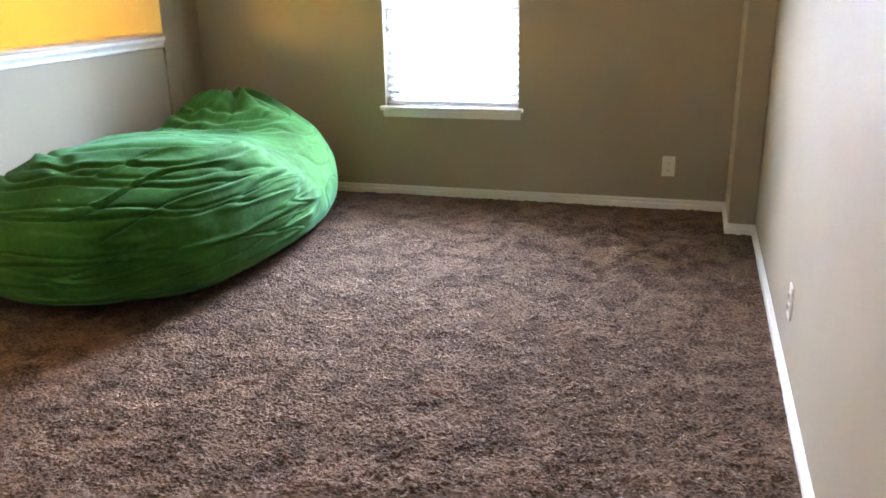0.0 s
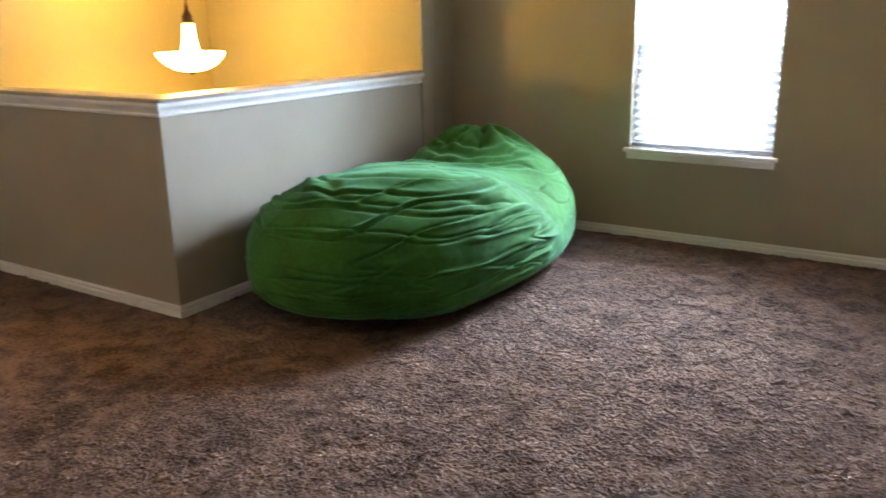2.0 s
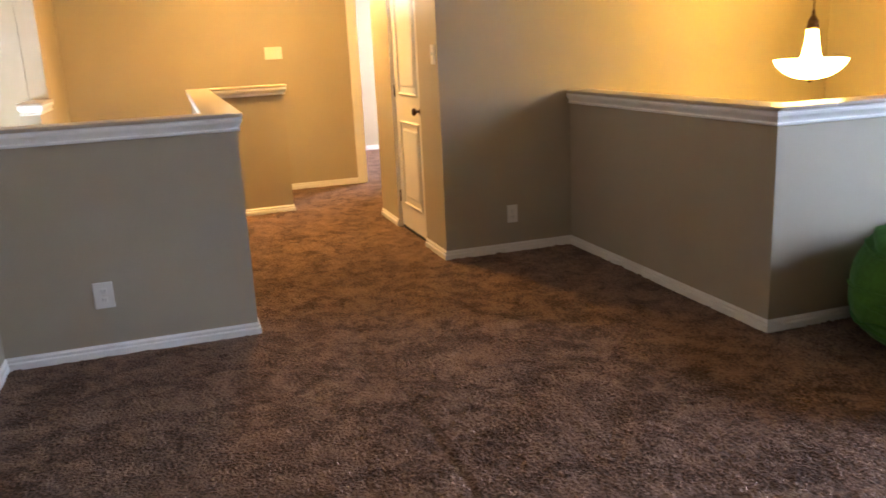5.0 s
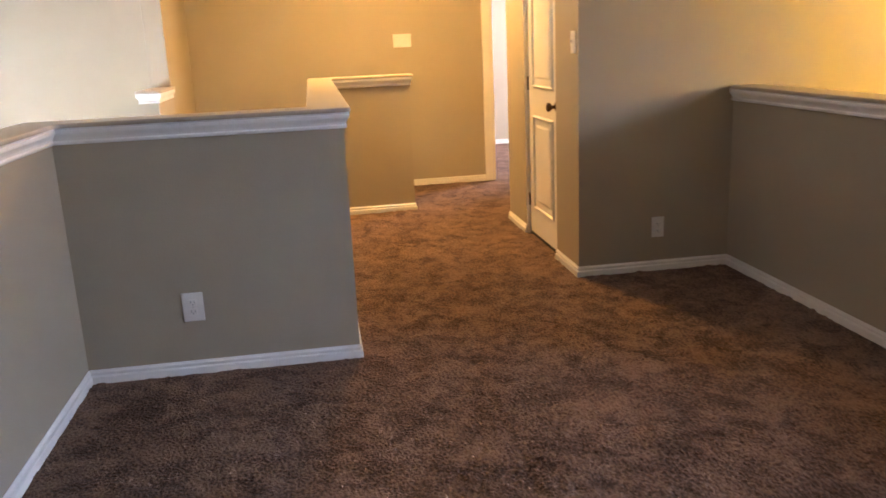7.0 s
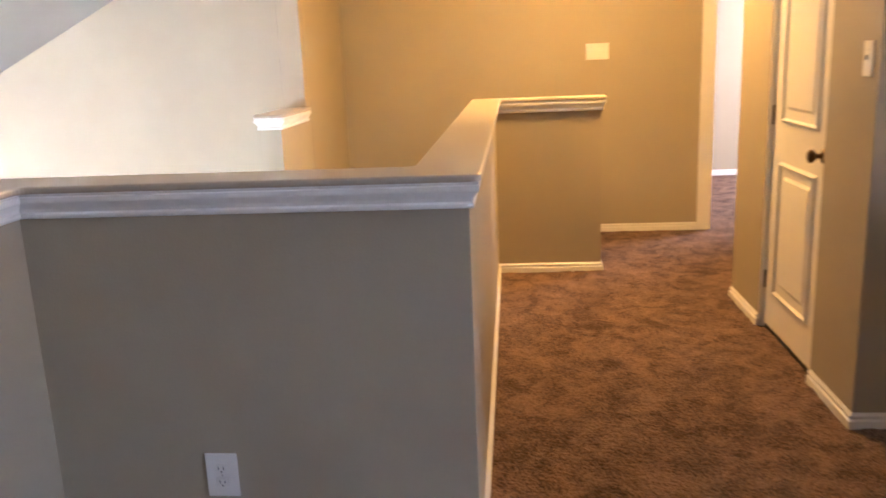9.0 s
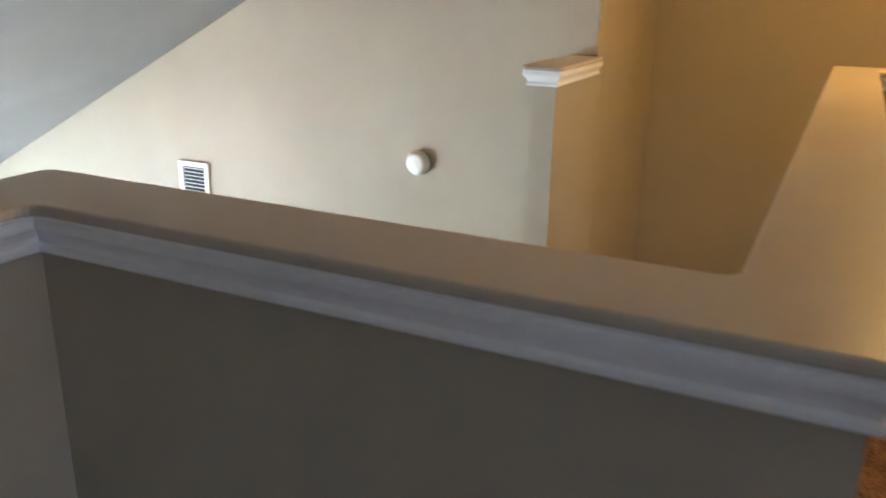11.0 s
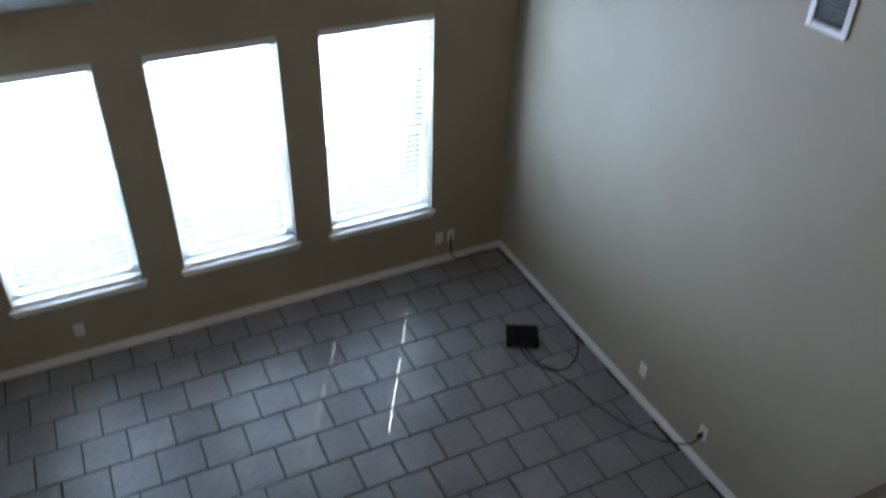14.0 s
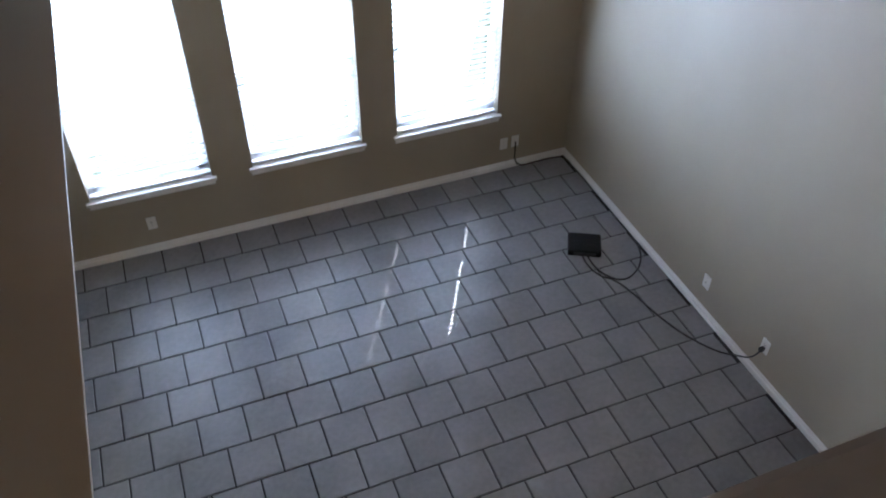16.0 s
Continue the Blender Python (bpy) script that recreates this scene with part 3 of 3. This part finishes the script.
outlet(pose(0.664, NORTH, 0.255), "white duplex outlet on the window wall")
outlet(pose(EAST, 2.99, 0.27, 0, 0, -90), "white duplex outlet low on the side wall")
outlet(pose(BLOCK, 2.14, 0.258, 0, 0, 90), "white duplex outlet on the closet wall")
outlet(pose(-3.43, -0.33, 0.302, 0, 0, 90), "white duplex outlet on the half wall", w=0.088, h=0.126)
outlet(pose(-4.41, 1.67, 1.31), "white single light switch beside the closet door", "switch", group="switches")
outlet(pose(FAR, 1.10, 1.363, 0, 0, 90), "white triple light switch on the hall end wall", "switch", w=0.168, h=0.118, group="switches")


def panel_door():
    x0, x1, z1 = -5.475, -4.763, 2.03
    root = tagged(new("door_1"), "closed white two-panel closet door with a bronze knob", "door", kind="structure")
    y0, y1 = 1.697, 1.732
    part("door_leaf", slab(bmesh.new(), x0, x1, y0, y1, 0.022, z1, 0.002), DOORPAINT, root)

    def panel(za, zb, name):
        bm = bmesh.new()
        xa, xb = x0 + 0.125, x1 - 0.125
        ring = [(0.0, 0.0), (0.012, -0.008), (0.024, 0.004), (0.05, 0.004), (0.075, -0.004)]
        loops = []
        for inset, dy in ring:
            loops.append([bm.verts.new(c) for c in ((xa + inset, y0 - 0.0005 + dy * 1.5, za + inset), (xb - inset, y0 - 0.0005 + dy * 1.5, za + inset), (xb - inset, y0 - 0.0005 + dy * 1.5, zb - inset), (xa + inset, y0 - 0.0005 + dy * 1.5, zb - inset))])
        for a, b in zip(loops, loops[1:]):
            for i in range(4):
                bm.faces.new((a[i], a[(i + 1) % 4], b[(i + 1) % 4], b[i]))
        bm.faces.new(loops[-1])
        part(name, bm, DOORPAINT, root)
    panel(0.20, 0.84, "door_panel")
    panel(1.02, 1.86, "door_panel")
    knob = lathe([(0.030, 0.0), (0.030, 0.006), (0.012, 0.010), (0.010, 0.030), (0.020, 0.036), (0.028, 0.048), (0.027, 0.058), (0.015, 0.064)], 24, pose(x1 - 0.065, y0, 0.93, 90))
    part("door_knob", knob, BRONZE, root, "dark bronze door knob", True)
    for z in (0.2, 1.0, 1.83):
        part("hinge", lathe([(0.006, 0), (0.006, 0.09)], 12, pose(x0 - 0.003, y0 - 0.004, z)), BRONZE, root)
    part("jamb", boxes((x0 - 0.01, x0 - 0.002, 1.672, 1.788, 0, 2.04), (x1 + 0.002, x1 + 0.01, 1.672, 1.788, 0, 2.04), (x0 - 0.01, x1 + 0.01, 1.672, 1.788, 2.032, 2.04)), DOORPAINT, root)
    # Near-black solid strip: the shade under the door is put into its colour.
    structure("door_gap_shade", boxes((x0, x1, y0 + 0.004, y1, 0.0, 0.022)), DARKSLOT, "near-black strip painted as the shade below the closet door")


panel_door()
thing_stop = thing("door_stop", "small dark spring door stop on the baseboard", "door stop")
part("spring", lathe([(0.006, 0), (0.006, 0.06)], 10, pose(-5.995, 1.70, 0.05, 0, -90, 0)), BRONZE, thing_stop)
part("tip", lathe([(0.009, 0), (0.009, 0.012)], 12, pose(-6.055, 1.70, 0.05, 0, -90, 0)), RUBBER, thing_stop)

# bedroom doorway at the end of the hall
structure("door_casing", boxes((FAR - 0.13, FAR + 0.014, 1.855, 1.955, 0, 2.06), (FAR - 0.13, FAR + 0.014, 2.70, 2.76, 0, 2.06), (FAR - 0.13, FAR + 0.014, 1.845, 2.76, 2.06, 2.12), bevel=0.004), TRIM, "white casing round the bedroom doorway")


def pendant():
    px, py = -3.40, 3.672
    root = thing("pendant_lamp", "lit alabaster glass pendant lamp over the foyer void", "lamp", place=pose(px, py, 0.028))
    bowl = [(0.012, 1.038), (0.05, 1.040), (0.10, 1.052), (0.15, 1.080), (0.188, 1.118), (0.205, 1.150), (0.200, 1.154), (0.178, 1.126), (0.14, 1.094), (0.095, 1.068), (0.045, 1.055), (0.012, 1.053)]
    part("bowl", lathe(bowl, 48), SHADE, root, "glowing cream glass bowl", True)
    neck = [(0.085, 1.120), (0.066, 1.145), (0.050, 1.185), (0.040, 1.235), (0.034, 1.295), (0.031, 1.330), (0.026, 1.330), (0.030, 1.290), (0.036, 1.232), (0.046, 1.182), (0.062, 1.142), (0.080, 1.120)]
    part("neck_glass", lathe(neck, 32), SHADE, root, "flared cream glass neck", True)
    part("fitter", lathe([(0.034, 1.322), (0.036, 1.340), (0.030, 1.352), (0.034, 1.362), (0.026, 1.378), (0.018, 1.392), (0.010, 1.405), (0.010, 1.43)], 24), BRONZE, root, "bronze fitter", True)
    part("finial", lathe([(0.004, 1.018), (0.012, 1.024), (0.014, 1.034), (0.008, 1.042)], 16), BRONZE, root, "", True)
    part("rod", lathe([(0.005, 1.42), (0.005, TOP - 0.02)], 12), BRONZE, root)
    part("canopy", lathe([(0.065, TOP - 0.004), (0.06, TOP - 0.02), (0.02, TOP - 0.035), (0.006, TOP - 0.04)], 28), BRONZE, root, "", True)
    for k in range(3):
        a = 2 * math.pi * k / 3
        tube("arm", [(0.018 * math.cos(a), 0.018 * math.sin(a), 1.06), (0.02 * math.cos(a), 0.02 * math.sin(a), 1.2), (0.015 * math.cos(a), 0.015 * math.sin(a), 1.33)], 0.0025, BRONZE, root)


pendant()


def dome_lamp(m, label, glass):
    root = thing("ceiling_light", label, "lamp", "ceiling lights", m)
    part("base_pan", lathe([(0.155, 0.0), (0.158, -0.012), (0.150, -0.026), (0.140, -0.028)], 40), TRIM, root, "", True)
    part("glass_dome", lathe([(0.146, -0.020), (0.152, -0.044), (0.148, -0.070), (0.132, -0.096), (0.100, -0.114), (0.055, -0.124), (0.012, -0.127)], 40), glass, root, "glowing frosted glass dome", True)
    part("knob", lathe([(0.010, -0.122), (0.012, -0.132), (0.006, -0.140), (0.002, -0.142)], 16), STEEL, root, "", True)
    return root


dome_lamp(pose(-4.705, -3.88, slope(-3.88) - 0.004, math.degrees(math.atan(0.507)), 0, 0), "lit frosted dome light on the sloping ceiling", DOME)
dome_lamp(pose(-6.2, 0.95, TOP - 0.004), "lit frosted dome light on the hall ceiling", DOME_HALL)

# ---- living room things ----


def return_vent():
    y0, y1, z0, z1 = -3.54, -3.293, -0.026, 0.31
    root = thing("wall_vent", "white louvred return air vent high on the wall", "vent")
    x = VENT
    # Near-black sheet on the wall gives the louvre gaps their shade by colour.
    part("duct_shade", boxes((x + 0.0015, x + 0.003, y0 + 0.03, y1 - 0.03, z0 + 0.03, z1 - 0.03)), DARKSLOT, root)
    part("vent_frame", boxes((x + 0.001, x + 0.014, y0, y0 + 0.034, z0, z1), (x + 0.001, x + 0.014, y1 - 0.034, y1, z0, z1), (x + 0.001, x + 0.014, y0 + 0.034, y1 - 0.034, z0, z0 + 0.034), (x + 0.001, x + 0.014, y0 + 0.034, y1 - 0.034, z1 - 0.034, z1), bevel=0.003), VENTWHITE, root)
    bm = slab(bmesh.new(), -0.0007, 0.0007, -(y1 - y0) / 2 + 0.034, (y1 - y0) / 2 - 0.034, -0.008, 0.008)
    me = mesh("louvre", bm, VENTWHITE)
    n = 11
    for i in range(n):
        s = new("louvre", me)
        s.parent = root
        s.matrix_local = pose(x + 0.0095, (y0 + y1) / 2, z0 + 0.045 + i * (z1 - z0 - 0.09) / (n - 1), 0, 63, 0)
    for y in (y0 + 0.017, y1 - 0.017):
        part("screw", lathe([(0.004, 0), (0.003, 0.002)], 10, pose(x + 0.014, y, (z0 + z1) / 2, 0, 90, 0)), STEEL, root)


return_vent()
det = thing("smoke_detector", "round white smoke detector on the tall wall", "detector", place=pose(VENT, -1.78, 0.48, 0, 90, 0))
part("base", lathe([(0.070, 0.0), (0.070, 0.012), (0.064, 0.016)], 32), PLASTIC, det, "", True)
part("cover", lathe([(0.062, 0.014), (0.064, 0.022), (0.058, 0.036), (0.044, 0.042), (0.030, 0.043)], 32), PLASTIC, det, "", True)
part("test_button", lathe([(0.012, 0.042), (0.012, 0.046), (0.008, 0.047)], 16), PLASTIC, det)

outlet(pose(-2.812, SOUTH, -2.862, 0, 0, 180), "white duplex outlet below the window")
outlet(pose(-5.893, SOUTH, -2.872, 0, 0, 180), "white duplex outlet near the room corner")
outlet(pose(-6.005, SOUTH, -2.87, 0, 0, 180), "white cable socket near the room corner", "coax")
outlet(pose(VENT, -4.091, -2.85, 0, 0, 90), "white cable socket low on the tall wall", "coax")
outlet(pose(VENT, -3.42, -2.848, 0, 0, 90), "white duplex outlet with a black plug")

box_m = pose(-6.065, -5.03, LOW, 0, 0, -28)
cable_box = thing("modem", "black plastic modem box on the tiled floor", "modem", place=box_m)
part("housing", slab(bmesh.new(), -0.135, 0.135, -0.115, 0.115, 0.006, 0.062, 0.012, 3), BLACK, cable_box)
part("lid", slab(bmesh.new(), -0.128, 0.128, -0.108, 0.108, 0.060, 0.068, 0.004), BLACK, cable_box)
for i in range(9):
    part("vent_rib", slab(bmesh.new(), -0.10 + i * 0.025, -0.09 + i * 0.025, -0.07, 0.07, 0.067, 0.0705), BLACK, cable_box)
for x in (-0.11, 0.11):
    for y in (-0.09, 0.09):
        part("foot", lathe([(0.010, 0.0), (0.010, 0.007)], 12, pose(x, y, 0)), RUBBER, cable_box)
part("port_panel", slab(bmesh.new(), -0.09, 0.09, 0.113, 0.118, 0.016, 0.048), DARKSLOT, cable_box)

F = LOW + 0.0065
cord = thing("power_cable", "black power cable from the modem to the outlet", "cable")
tube("cord", [(-5.99, -4.93, F + 0.02), (-5.99, -4.84, F), (-6.02, -4.70, F), (-6.10, -4.60, F), (-6.16, -4.42, F), (-6.195, -4.24, F), (-6.25, -4.02, F), (-6.31, -3.87, F), (-6.43, -3.68, F), (-6.50, -3.60, F + 0.02), (-6.518, -3.50, F + 0.10), (-6.513, -3.44, F + 0.21), (-6.512, -3.42, F + 0.265)], 0.0062, RUBBER, cord)
part("plug", slab(bmesh.new(), -6.528, -6.490, -3.434, -3.406, -2.885, -2.850, 0.006), RUBBER, cord)
coax = thing("coax_cable", "black coaxial cable looped beside the modem", "cable")
tube("cord", [(-6.03, -4.92, F + 0.02), (-6.035, -4.80, F), (-6.08, -4.66, F), (-6.17, -4.585, F), (-6.30, -4.62, F), (-6.42, -4.73, F), (-6.49, -4.88, F), (-6.505, -5.03, F), (-6.508, -5.25, F), (-6.512, -5.6, F), (-6.512, -6.05, F), (-6.49, -6.22, F), (-6.40, -6.25, F), (-6.2, -6.252, F), (-6.06, -6.252, F + 0.01), (-6.01, -6.255, F + 0.08), (-6.005, -6.256, F + 0.18), (-6.005, -6.258, F + 0.27)], 0.0070, RUBBER, coax)

# ---- floor tiles ----
PITCH, JOINT = 0.3065, 0.0115


def tile_mesh(w, d):
    bm = slab(bmesh.new(), -w / 2, w / 2, -d / 2, d / 2, -0.006, 0.0)
    top = [e for e in bm.edges if all(v.co.z > -1e-6 for v in e.verts)]
    bmesh.ops.bevel(bm, geom=top, offset=0.0025, segments=1, affect="EDGES")
    return mesh("tile", bm, TILE)


floor_low = structure("floor_tiled", boxes((-9.4, EAST, SOUTH, 2.6, LOW - 0.14, LOW - 0.104)), SUBSTRATE, "grey slate tiles in a running bond")
full = tile_mesh(PITCH - JOINT, PITCH - JOINT)
rest = bmesh.new()
rng = random.Random(5)
row = -5
while True:
    ya = -4.769 + row * 0.3045
    row += 1
    if ya > -0.95:
        break
    lo_y, hi_y = max(ya, SOUTH), ya + 0.3045
    if hi_y < SOUTH + 0.02:
        continue
    k = -9
    while True:
        xa = -3.893 + k * PITCH + (0 if (row - 1) % 2 == 0 else PITCH / 2)
        k += 1
        if xa > EAST:
            break
        lo_x, hi_x = max(xa, VENT), xa + PITCH
        if hi_x < VENT + 0.02:
            continue
        w, d = hi_x - lo_x - JOINT, hi_y - lo_y - JOINT
        cx, cy = (lo_x + hi_x) / 2, (lo_y + hi_y) / 2
        if cx < -1.9 and cy < -2.6:
            whole = abs(w - PITCH + JOINT) < 1e-4 and abs(d - PITCH + JOINT) < 0.003
            t = new("tile", full if whole else tile_mesh(w, d))
            t.parent = floor_low
            t.matrix_local = pose(cx, cy, LOW + rng.uniform(-0.0008, 0.0008), rng.uniform(-0.12, 0.12), rng.uniform(-0.12, 0.12), rng.uniform(-0.15, 0.15))
        else:
            slab(rest, cx - w / 2, cx + w / 2, cy - d / 2, cy + d / 2, LOW - 0.006, LOW)
tagged(part("tiles", rest, TILE, floor_low, "grey slate tiles in the shade"), kind="stuff")
